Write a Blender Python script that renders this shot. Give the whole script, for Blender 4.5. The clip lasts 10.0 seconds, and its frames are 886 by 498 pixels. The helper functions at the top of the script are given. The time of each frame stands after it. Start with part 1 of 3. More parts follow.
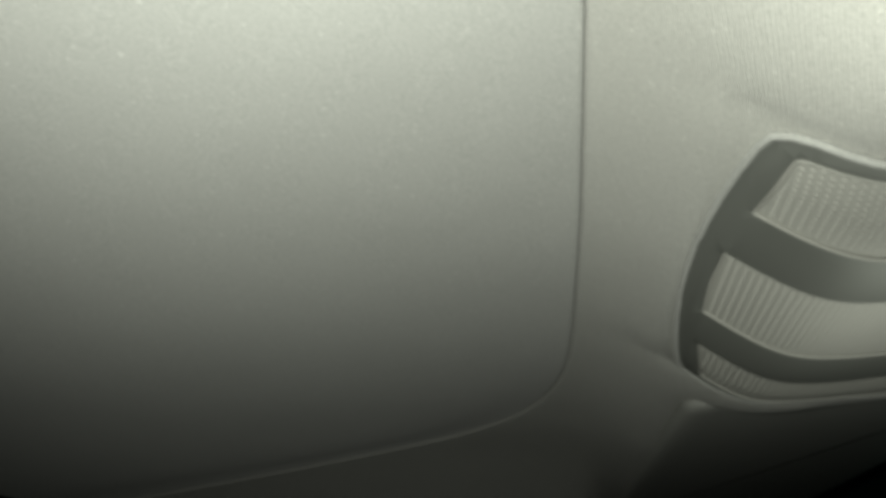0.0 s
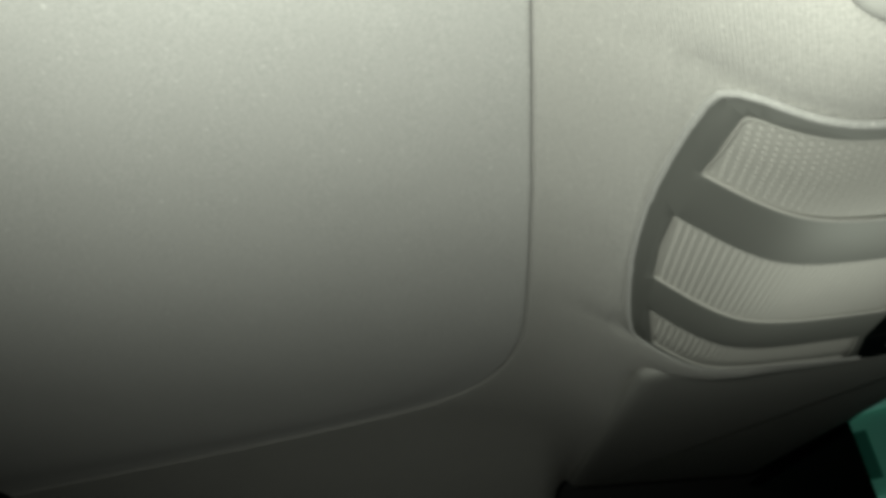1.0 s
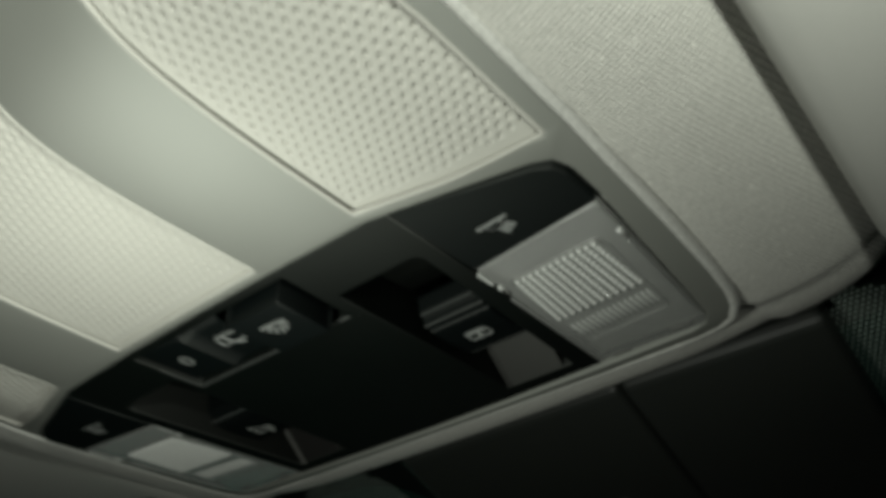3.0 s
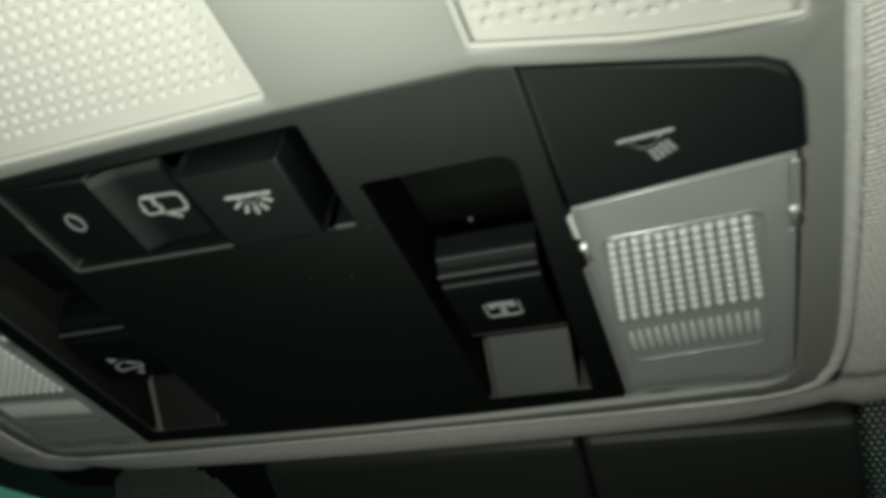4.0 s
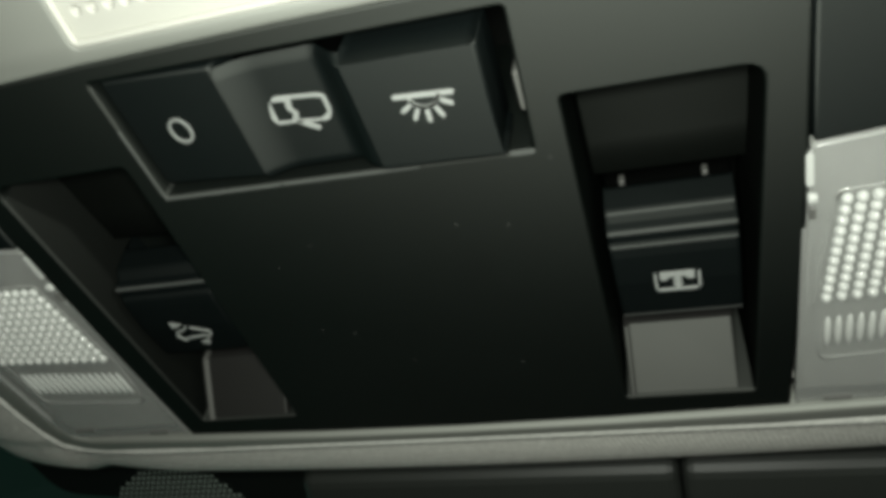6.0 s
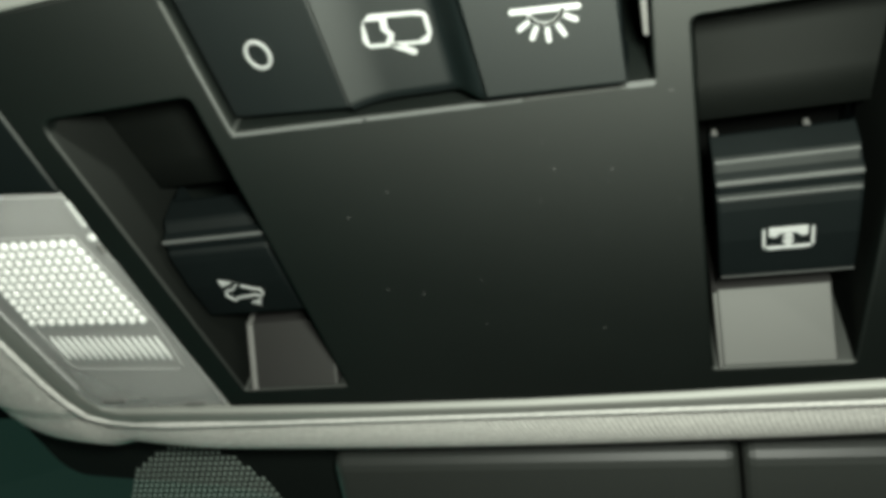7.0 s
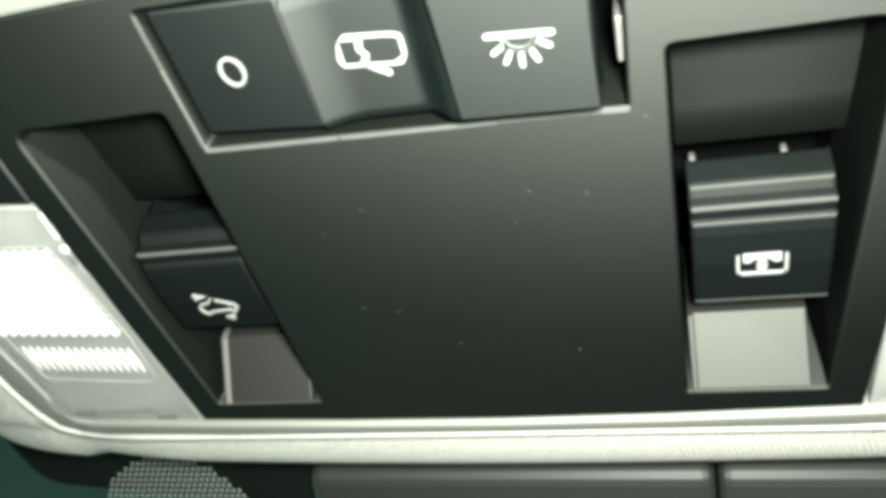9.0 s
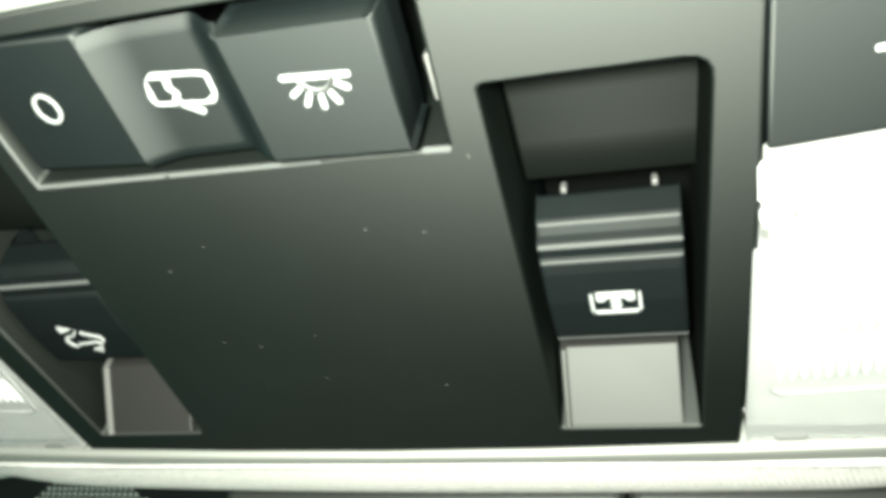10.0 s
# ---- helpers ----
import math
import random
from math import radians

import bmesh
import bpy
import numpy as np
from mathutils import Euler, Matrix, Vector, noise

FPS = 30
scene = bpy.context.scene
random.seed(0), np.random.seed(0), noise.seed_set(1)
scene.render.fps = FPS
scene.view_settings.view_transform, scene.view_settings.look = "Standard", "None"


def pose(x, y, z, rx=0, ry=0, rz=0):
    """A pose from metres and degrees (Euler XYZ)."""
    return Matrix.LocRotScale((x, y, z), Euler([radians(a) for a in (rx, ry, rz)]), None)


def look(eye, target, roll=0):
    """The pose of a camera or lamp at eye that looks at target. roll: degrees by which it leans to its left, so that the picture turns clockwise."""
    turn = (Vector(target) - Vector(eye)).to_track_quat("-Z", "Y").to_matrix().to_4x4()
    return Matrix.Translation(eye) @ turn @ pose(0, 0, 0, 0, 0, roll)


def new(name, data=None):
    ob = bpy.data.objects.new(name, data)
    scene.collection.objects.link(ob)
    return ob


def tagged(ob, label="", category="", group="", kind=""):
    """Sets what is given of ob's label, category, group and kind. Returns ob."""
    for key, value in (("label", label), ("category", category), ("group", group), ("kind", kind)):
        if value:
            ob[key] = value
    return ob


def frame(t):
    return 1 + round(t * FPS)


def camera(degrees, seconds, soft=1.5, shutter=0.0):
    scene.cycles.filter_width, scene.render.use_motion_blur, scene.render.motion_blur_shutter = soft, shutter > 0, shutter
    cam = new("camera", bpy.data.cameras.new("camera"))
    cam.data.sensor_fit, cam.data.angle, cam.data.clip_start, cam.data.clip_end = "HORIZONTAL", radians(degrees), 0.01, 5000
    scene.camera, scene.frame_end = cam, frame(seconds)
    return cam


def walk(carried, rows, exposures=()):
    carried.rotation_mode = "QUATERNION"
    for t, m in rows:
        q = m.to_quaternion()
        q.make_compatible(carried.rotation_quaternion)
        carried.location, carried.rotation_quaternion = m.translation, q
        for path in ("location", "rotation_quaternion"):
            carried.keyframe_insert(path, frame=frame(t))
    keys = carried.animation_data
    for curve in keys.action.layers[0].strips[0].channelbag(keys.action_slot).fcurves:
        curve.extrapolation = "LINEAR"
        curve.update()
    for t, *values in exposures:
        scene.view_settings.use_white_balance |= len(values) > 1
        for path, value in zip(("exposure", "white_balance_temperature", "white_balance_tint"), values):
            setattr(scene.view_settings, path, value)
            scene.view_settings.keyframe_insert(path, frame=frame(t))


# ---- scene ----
cam = camera(56.64, 10.0, soft=4.6, shutter=0.3)
PATH = [
    (0, (0.3078, -0.2700, 1.0992), (0.1324, -0.2801, 1.1948), -7.91),
    (0.5, (0.2983, -0.2639, 1.0984), (0.1201, -0.2626, 1.1891), -10.34),
    (1, (0.2989, -0.2658, 1.0970), (0.1203, -0.2678, 1.1870), -9.56),
    (1.5, (0.3086, -0.2706, 1.0933), (0.1331, -0.2771, 1.1890), -7.98),
    (2, (0.3030, -0.2727, 1.0931), (0.1298, -0.2594, 1.1921), -8.41),
    (2.2, (0.2929, -0.2676, 1.1014), (0.1216, -0.2329, 1.1986), -9.12),
    (2.3, (0.2831, -0.2641, 1.1022), (0.1159, -0.2118, 1.1986), -8.79),
    (2.5, (0.2537, -0.2505, 1.0967), (0.0990, -0.1716, 1.1960), -7.47),
    (2.6, (0.2399, -0.2467, 1.0959), (0.0910, -0.1569, 1.1947), -7.41),
    (2.7, (0.2168, -0.2298, 1.0920), (0.0799, -0.1273, 1.1956), -5.87),
    (3.8, (0.1058, -0.1595, 1.1053), (0.0353, -0.0213, 1.2315), 6.40),
    (4, (0.0897, -0.1551, 1.1075), (0.0234, -0.0169, 1.2359), 7.62),
    (4.2, (0.0754, -0.1464, 1.1011), (0.0108, -0.0111, 1.2336), 9.12),
    (4.5, (0.0615, -0.1431, 1.1064), (-0.0006, -0.0092, 1.2413), 10.47),
    (4.8, (0.0548, -0.1408, 1.1065), (-0.0054, -0.0077, 1.2430), 10.50),
    (5, (0.0538, -0.1407, 1.1082), (-0.0059, -0.0072, 1.2446), 10.82),
    (5.2, (0.0549, -0.1412, 1.1078), (-0.0056, -0.0091, 1.2452), 11.09),
    (6.3, (0.0447, -0.1322, 1.1089), (-0.0120, -0.0002, 1.2480), 10.39),
    (6.5, (0.0409, -0.1300, 1.1092), (-0.0162, 0.0028, 1.2474), 10.86),
    (6.7, (0.0344, -0.1271, 1.1063), (-0.0208, 0.0042, 1.2466), 10.72),
    (7, (0.0303, -0.1263, 1.1085), (-0.0245, 0.0058, 1.2483), 10.86),
    (7.5, (0.0304, -0.1272, 1.1111), (-0.0235, 0.0048, 1.2513), 10.80),
    (8, (0.0316, -0.1277, 1.1111), (-0.0225, 0.0043, 1.2512), 10.95),
    (8.5, (0.0298, -0.1259, 1.1096), (-0.0235, 0.0056, 1.2506), 11.21),
    (9, (0.0325, -0.1268, 1.1106), (-0.0197, 0.0048, 1.2519), 11.27),
    (9.2, (0.0386, -0.1224, 1.1122), (-0.0130, 0.0080, 1.2548), 11.28),
    (9.5, (0.0535, -0.1227, 1.1204), (-0.0006, 0.0094, 1.2604), 11.75),
    (10, (0.0544, -0.1230, 1.1210), (0.0008, 0.0090, 1.2614), 11.54),
]
walk(cam, [(t, look(eye, target, roll)) for t, eye, target, roll in PATH],
     exposures=[(0.0, -0.4), (1.0, -0.2), (2.0, -0.4), (2.3, -0.2), (2.5, 0.2), (2.7, 0.55), (3.8, 1.3), (4.0, 1.4), (4.5, 2.0), (5.0, 1.9), (6.5, 2.7), (7.0, 3.5), (7.5, 4.55), (9.0, 4.65), (10.0, 4.8)])

# ---- light: fixed spots standing in for one moving hand torch, and the dim night outside ----
world = bpy.data.worlds.new("night")
scene.world = world
world.use_nodes = True
world.node_tree.nodes["Background"].inputs[0].default_value = (0.35, 0.6, 0.5, 1)
world.node_tree.nodes["Background"].inputs[1].default_value = 0.004
# All three spots are added along the one torch's way and always lit.
for place, aim, watts, wide in (((0.318, -0.292, 1.110), (0.160, -0.300, 1.25), 6.4, 95), ((0.222, -0.225, 1.112), (0.183, -0.142, 1.22), 1.3, 72),
                                ((0.047, -0.138, 1.112), (0.022, -0.095, 1.2), 0.30, 140)):
    torch_stand_in = bpy.data.lights.new("torch_stand_in", "SPOT")
    torch_stand_in.energy = watts
    torch_stand_in.color = (0.95, 1.0, 0.89)
    torch_stand_in.shadow_soft_size = 0.010
    torch_stand_in.spot_size = radians(wide)
    torch_stand_in.spot_blend = 1.0
    torch_ob = new("torch_stand_in", torch_stand_in)
    torch_ob.matrix_world = look(place, aim)


# ---- materials ----
def material(name, colour, rough=0.6, metal=0.0, grain=0.0, scale=800.0, bump=0.0, dist=0.0004, spec=0.5, stain=0.0, stain_scale=25.0):
    m = bpy.data.materials.new(name)
    m.use_nodes = True
    nt = m.node_tree
    n, link = nt.nodes, nt.links.new
    b = n["Principled BSDF"]
    b.inputs["Base Color"].default_value = (*colour, 1)
    b.inputs["Roughness"].default_value = rough
    b.inputs["Metallic"].default_value = metal
    b.inputs["Specular IOR Level"].default_value = spec
    tc = n.new("ShaderNodeTexCoord")
    if grain or stain:
        fine = n.new("ShaderNodeTexNoise")
        fine.inputs["Scale"].default_value = scale
        fine.inputs["Detail"].default_value = 3
        link(tc.outputs["Object"], fine.inputs["Vector"])
        wide = n.new("ShaderNodeTexNoise")
        wide.inputs["Scale"].default_value = stain_scale
        wide.inputs["Detail"].default_value = 5
        link(tc.outputs["Object"], wide.inputs["Vector"])
        a = n.new("ShaderNodeMapRange")
        a.inputs["To Min"].default_value, a.inputs["To Max"].default_value = 1 - grain, 1 + grain
        link(fine.outputs["Fac"], a.inputs["Value"])
        c = n.new("ShaderNodeMapRange")
        c.inputs["To Min"].default_value, c.inputs["To Max"].default_value = 1 - stain, 1 + stain
        link(wide.outputs["Fac"], c.inputs["Value"])
        p = n.new("ShaderNodeMath")
        p.operation = "MULTIPLY"
        link(a.outputs[0], p.inputs[0])
        link(c.outputs[0], p.inputs[1])
        v = n.new("ShaderNodeVectorMath")
        v.operation = "SCALE"
        v.inputs[0].default_value = colour
        link(p.outputs[0], v.inputs["Scale"])
        link(v.outputs[0], b.inputs["Base Color"])
    if bump:
        t = n.new("ShaderNodeTexNoise")
        t.inputs["Scale"].default_value = scale
        t.inputs["Detail"].default_value = 2
        link(tc.outputs["Object"], t.inputs["Vector"])
        u = n.new("ShaderNodeBump")
        u.inputs["Strength"].default_value = bump
        u.inputs["Distance"].default_value = dist
        link(t.outputs["Fac"], u.inputs["Height"])
        link(u.outputs[0], b.inputs["Normal"])
    return m


def matte(name, colour, gloss, gloss_rough, **more):
    """A dull moulded plastic: a dark body under a wide, soft sheen that dies away at the sides."""
    m = material(name, colour, 0.9, spec=0.0, **more)
    n, link = m.node_tree.nodes, m.node_tree.links.new
    b = n["Principled BSDF"]
    g = n.new("ShaderNodeBsdfGlossy")
    g.distribution = "BECKMANN"
    g.inputs["Color"].default_value = (gloss, gloss * 1.03, gloss * 0.96, 1)
    g.inputs["Roughness"].default_value = gloss_rough
    if b.inputs["Normal"].links:
        link(b.inputs["Normal"].links[0].from_socket, g.inputs["Normal"])
    add = n.new("ShaderNodeAddShader")
    link(b.outputs[0], add.inputs[0])
    link(g.outputs[0], add.inputs[1])
    link(add.outputs[0], n["Material Output"].inputs[0])
    return m


def knit(name, colour, pitch=0.0011, strength=0.5, rough=0.9):
    """A knitted cloth: two crossed fine waves as relief, with uneven wear."""
    m = material(name, colour, rough, grain=0.3, scale=1000, stain=0.07, stain_scale=14, spec=0.25)
    nt = m.node_tree
    n, link = nt.nodes, nt.links.new
    tc = n.new("ShaderNodeTexCoord")
    total = None
    for turn in (0.25, 1.82):
        mp = n.new("ShaderNodeMapping")
        mp.inputs["Rotation"].default_value = (0, 0, turn)
        link(tc.outputs["Object"], mp.inputs["Vector"])
        w = n.new("ShaderNodeTexWave")
        w.inputs["Scale"].default_value = 0.314 / pitch
        w.inputs["Distortion"].default_value = 1.6
        w.inputs["Detail"].default_value = 1
        link(mp.outputs[0], w.inputs["Vector"])
        if total is None:
            total = w
        else:
            s = n.new("ShaderNodeMath")
            s.operation = "ADD"
            link(total.outputs["Fac"], s.inputs[0])
            link(w.outputs["Fac"], s.inputs[1])
            total = s
    b = n["Principled BSDF"]
    fleck = n.new("ShaderNodeTexNoise")
    fleck.inputs["Scale"].default_value = 520
    fleck.inputs["Detail"].default_value = 1
    link(tc.outputs["Object"], fleck.inputs["Vector"])
    rise = n.new("ShaderNodeMapRange")
    rise.inputs["From Min"].default_value, rise.inputs["From Max"].default_value = 0.68, 0.80
    rise.inputs["To Min"].default_value, rise.inputs["To Max"].default_value = 1.0, 1.35
    link(fleck.outputs["Fac"], rise.inputs["Value"])
    paint = b.inputs["Base Color"].links[0].from_socket
    v = n.new("ShaderNodeVectorMath")
    v.operation = "SCALE"
    link(paint, v.inputs[0])
    link(rise.outputs[0], v.inputs["Scale"])
    link(v.outputs[0], b.inputs["Base Color"])
    u = n.new("ShaderNodeBump")
    u.inputs["Strength"].default_value = strength
    u.inputs["Distance"].default_value = 0.0003
    link(total.outputs[0], u.inputs["Height"])
    link(u.outputs[0], b.inputs["Normal"])
    b.inputs["Sheen Weight"].default_value = 0.15
    return m


def clear(name, tint, gloss=0.08, rough=0.02):
    m = bpy.data.materials.new(name)
    m.use_nodes = True
    nt = m.node_tree
    n, link = nt.nodes, nt.links.new
    n.remove(n["Principled BSDF"])
    t = n.new("ShaderNodeBsdfTransparent")
    t.inputs[0].default_value = (*tint, 1)
    g = n.new("ShaderNodeBsdfGlossy")
    g.inputs["Roughness"].default_value = rough
    mx = n.new("ShaderNodeMixShader")
    mx.inputs[0].default_value = gloss
    link(t.outputs[0], mx.inputs[1])
    link(g.outputs[0], mx.inputs[2])
    link(mx.outputs[0], n["Material Output"].inputs[0])
    return m


def lens_material(name):
    m = material(name, (0.54, 0.55, 0.53), 0.22, spec=0.6)
    b = m.node_tree.nodes["Principled BSDF"]
    b.inputs["Transmission Weight"].default_value = 0.64
    b.inputs["IOR"].default_value = 1.49
    return m


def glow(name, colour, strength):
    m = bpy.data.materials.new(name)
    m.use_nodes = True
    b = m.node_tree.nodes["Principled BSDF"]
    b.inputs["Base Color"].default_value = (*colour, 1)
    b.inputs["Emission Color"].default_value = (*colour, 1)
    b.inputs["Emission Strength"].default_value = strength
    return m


M_CLOTH = knit("headliner_cloth", (0.47, 0.465, 0.43), pitch=0.0011, strength=0.6)
M_SHADE = knit("shade_cloth", (0.45, 0.45, 0.425), pitch=0.0007, strength=0.2)
M_VISOR = material("visor_vinyl", (0.44, 0.44, 0.41), 0.6, grain=0.04, scale=1500, bump=0.25, dist=0.0002, stain=0.05)
M_BEZEL = matte("bezel_plastic", (0.155, 0.159, 0.145), 0.11, 0.66, grain=0.03, scale=2500, bump=0.12, dist=0.0001, stain=0.04)
M_GRILLE = material("grille_plastic", (0.41, 0.405, 0.37), 0.75, grain=0.04, scale=2500, bump=0.15, dist=0.0001, spec=0.3, stain=0.04)
M_BLACK = matte("black_plastic", (0.0036, 0.0048, 0.0042), 0.050, 0.70, grain=0.25, scale=2200, bump=0.18, dist=0.00008, stain=0.25, stain_scale=40)
M_BUTTON = matte("button_plastic", (0.0040, 0.0056, 0.0056), 0.034, 0.70, grain=0.2, scale=2600, bump=0.15, dist=0.00008, stain=0.15, stain_scale=60)
# Blacker than the panel plastic: the slots' shade is put into this colour.
M_DARK = matte("slot_shade_black", (0.0012, 0.0014, 0.0013), 0.004, 0.70)
M_SWITCH = matte("switch_plastic", (0.0036, 0.0050, 0.0050), 0.012, 0.66, grain=0.2, scale=2600, bump=0.15, dist=0.00008, stain=0.15, stain_scale=60)
M_RAMP = matte("satin_silver_trim", (0.015, 0.0148, 0.0142), 0.033, 0.56, grain=0.05, scale=1800, bump=0.1, dist=0.0001, stain=0.1, stain_scale=90)
M_RAIL = material("pale_grey_plastic", (0.10, 0.10, 0.094), 0.45, grain=0.05, scale=1800)
M_MARK = material("white_print", (0.26, 0.27, 0.26), 0.5)
# Lighter than the plastic: highlights on edges, painted as pale strips.
M_GLEAM = material("edge_gleam", (0.075, 0.079, 0.075), 0.30)
M_LENS = lens_material("lamp_lens")
M_PRISM = material("prism_plastic", (0.50, 0.51, 0.49), 0.15, spec=0.8)
M_PAN = material("lamp_reflector", (0.58, 0.59, 0.57), 0.3, grain=0.1, scale=300)
M_HOLLOW = matte("hollow_plastic", (0.0040, 0.0048, 0.0042), 0.026, 0.72, grain=0.15, scale=2200, bump=0.15, dist=0.00008)
M_GLASS = clear("tinted_glass", (0.55, 0.85, 0.75))
M_COVER = material("cover_plastic", (0.022, 0.025, 0.022), 0.5, grain=0.1, scale=1800, bump=0.15, dist=0.0001)
M_FRIT = material("black_enamel", (0.006, 0.008, 0.007), 0.35)
M_DOT = material("enamel_dots", (0.30, 0.36, 0.32), 0.5)
M_MIRROR = material("mirror_silver", (0.5, 0.52, 0.52), 0.03, metal=1.0)
M_TRIM = material("cabin_dark", (0.02, 0.021, 0.02), 0.8, grain=0.1, scale=60)
M_DUST = material("dust", (0.032, 0.033, 0.030), 0.9)
# Walls and ledges emit their own light in place of light falling on them.
M_WALL = glow("self_glow_wall", (0.26, 0.60, 0.48), 0.10)
M_WALL2 = glow("self_glow_band", (0.42, 0.75, 0.65), 0.17)
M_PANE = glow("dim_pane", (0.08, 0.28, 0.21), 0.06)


# ---- shapes ----
KY = np.array([-0.4, -0.26, -0.23, -0.21, -0.195])
KZ = np.array([1.2904, 1.2854, 1.2729, 1.2561, 1.2434])


def roofline(y):
    """Height of the console's face along the car: flat in front, then a bend and a straight rise to the rear."""
    if y < -0.19:
        return float(np.mean(np.interp(np.linspace(y - 0.004, y + 0.004, 7), np.append(KY, -0.19), np.append(KZ, 1.2386))))
    d = -0.1572 - y
    return 1.2 + max(0.5651 * (d + math.hypot(d, 0.0155)) - 0.001 * min((y + 0.19) / 0.09, 1.0), 0.0)


LIFT_Y = (-0.216, -0.19, -0.172, -0.155, -0.135, -0.11, -0.07, 0.01)
LIFT_Z = (0.0, 0.0031, 0.0042, 0.0054, 0.0065, 0.0062, 0.0036, 0.0024)
DRAW_X = (0.0027, 0.0027, 0.0024, 0.0035, 0.0032, 0.0007, 0.0, 0.0)


def side_lift(x, y):
    """How far the pod's flanks curve up above its middle, and its front lip above the panel."""
    w = min(max(abs(x) - 0.08, 0) / 0.027, 1.0)
    front = min(max(y - 0.0020, 0) / 0.006, 1.0)
    return float(np.interp(y, LIFT_Y, LIFT_Z)) * w ** 1.5 + 0.0022 * front ** 1.5


def drawn_in(p):
    """A point of the pod's outline, drawn in where the flank bends."""
    x, y = p
    w = min(max(abs(x) - 0.08, 0) / 0.027, 1.0)
    return (x - math.copysign(float(np.interp(y, LIFT_Y, DRAW_X)) * w, x), y)


def thing(name, label, category, group="", kind="", data=None):
    return tagged(new(name, data), label, category, group, kind)


def finish(bm, name, mat, smooth=None):
    me = bpy.data.meshes.new(name)
    bm.normal_update()
    bm.to_mesh(me)
    bm.free()
    if mat is not None:
        me.materials.append(mat)
    if smooth is not None:
        for p in me.polygons:
            p.use_smooth = smooth
    return me


def part(name, bm, mat, parent, label="", smooth=None):
    ob = new(name, finish(bm, name, mat, smooth))
    ob.parent = parent
    if label:
        tagged(ob, label)
    return ob


def area(pts):
    return 0.5 * sum(a[0] * b[1] - b[0] * a[1] for a, b in zip(pts, pts[1:] + pts[:1]))


def ccw(pts):
    return list(pts) if area(list(pts)) > 0 else list(pts)[::-1]


def inset(pts, d):
    """A closed outline moved inwards by d."""
    pts = ccw(pts)
    out = []
    for a, b, c in zip(pts[-1:] + pts[:-1], pts, pts[1:] + pts[:1]):
        u, v = Vector(b) - Vector(a), Vector(c) - Vector(b)
        u.normalize(), v.normalize()
        n1, n2 = Vector((-u.y, u.x)), Vector((-v.y, v.x))
        n = n1 + n2
        n = n / max(n.length_squared / 2, 0.35)
        out.append((b[0] + n.x * d, b[1] + n.y * d))
    return out


def rounded(pts, r, k=5):
    """A closed outline with its corners rounded by r (a number, or one for each corner)."""
    out = []
    N = len(pts)
    rs = r if isinstance(r, (list, tuple)) else [r] * N
    for i in range(N):
        a, b, c = Vector(pts[i - 1]), Vector(pts[i]), Vector(pts[(i + 1) % N])
        u, v = (a - b), (c - b)
        q = min(rs[i], u.length * 0.49, v.length * 0.49)
        if q < 1e-6:
            out.append(tuple(b))
            continue
        s, e = b + u.normalized() * q, b + v.normalized() * q
        for j in range(k + 1):
            t = j / k
            out.append(tuple((1 - t) ** 2 * s + 2 * t * (1 - t) * b + t * t * e))
    return out


def mirror_x(pts):
    return [(-x, y) for x, y in pts]


def plate(outer, holes=(), r=0.0008, depth=0.004, height=None, cut=(), steps=4):
    """A plate that faces down, with openings through it, rounded edges and a skirt going up."""
    bm = bmesh.new()
    loops = [inset(outer, r)] + [inset(h, -r) for h in holes]
    edges = []
    for lp in loops:
        vs = [bm.verts.new((x, y, 0)) for x, y in lp]
        edges += [bm.edges.new((a, b)) for a, b in zip(vs, vs[1:] + vs[:1])]
    bmesh.ops.triangle_fill(bm, use_beauty=True, use_dissolve=False, edges=edges)
    for y in cut:
        bmesh.ops.bisect_plane(bm, geom=bm.verts[:] + bm.edges[:] + bm.faces[:], plane_co=(0, y, 0), plane_no=(0, 1, 0))
    for f in bm.faces:
        f.normal_update()
        if f.normal.z > 0:
            f.normal_flip()
    for f in bm.faces:
        f.smooth = bool(cut)
    rim = [e for e in bm.edges if len(e.link_faces) == 1]
    away = {}
    for e in rim:
        a, b = e.verts
        d = b.co - a.co
        n = Vector((d.y, -d.x, 0)).normalized()
        if n.dot(e.link_faces[0].calc_center_median() - a.co) > 0:
            n = -n
        for v in e.verts:
            away.setdefault(v, Vector((0, 0, 0)))
            away[v] = away[v] + n
    if height:
        for v in bm.verts:
            v.co.z = height(v.co.x, v.co.y)
    prev = {v: v for v in away}
    rows = [(r * math.sin(a), r * (1 - math.cos(a))) for a in [math.pi / 2 * (i + 1) / steps for i in range(steps)]] + [(r, depth)]
    for o, up in rows:
        cur = {}
        for v, n in away.items():
            m = n / max(n.length_squared / 2, 0.6) if n.length > 1.2 else n.normalized()
            cur[v] = bm.verts.new(v.co + m * o + Vector((0, 0, up)))
        for e in rim:
            a, b = e.verts
            bm.faces.new((prev[a], prev[b], cur[b], cur[a])).smooth = True
        prev = cur
    bmesh.ops.recalc_face_normals(bm, faces=bm.faces)
    return bm


def soft(bm):
    for f in bm.faces:
        f.smooth = True
    return bm


def sheet(nu, nv, f):
    """A grid of (nu + 1) x (nv + 1) points f(u, v)."""
    bm = bmesh.new()
    g = [[bm.verts.new(f(i / nu, j / nv)) for j in range(nv + 1)] for i in range(nu + 1)]
    for i in range(nu):
        for j in range(nv):
            bm.faces.new((g[i][j], g[i + 1][j], g[i + 1][j + 1], g[i][j + 1])).smooth = True
    return bm


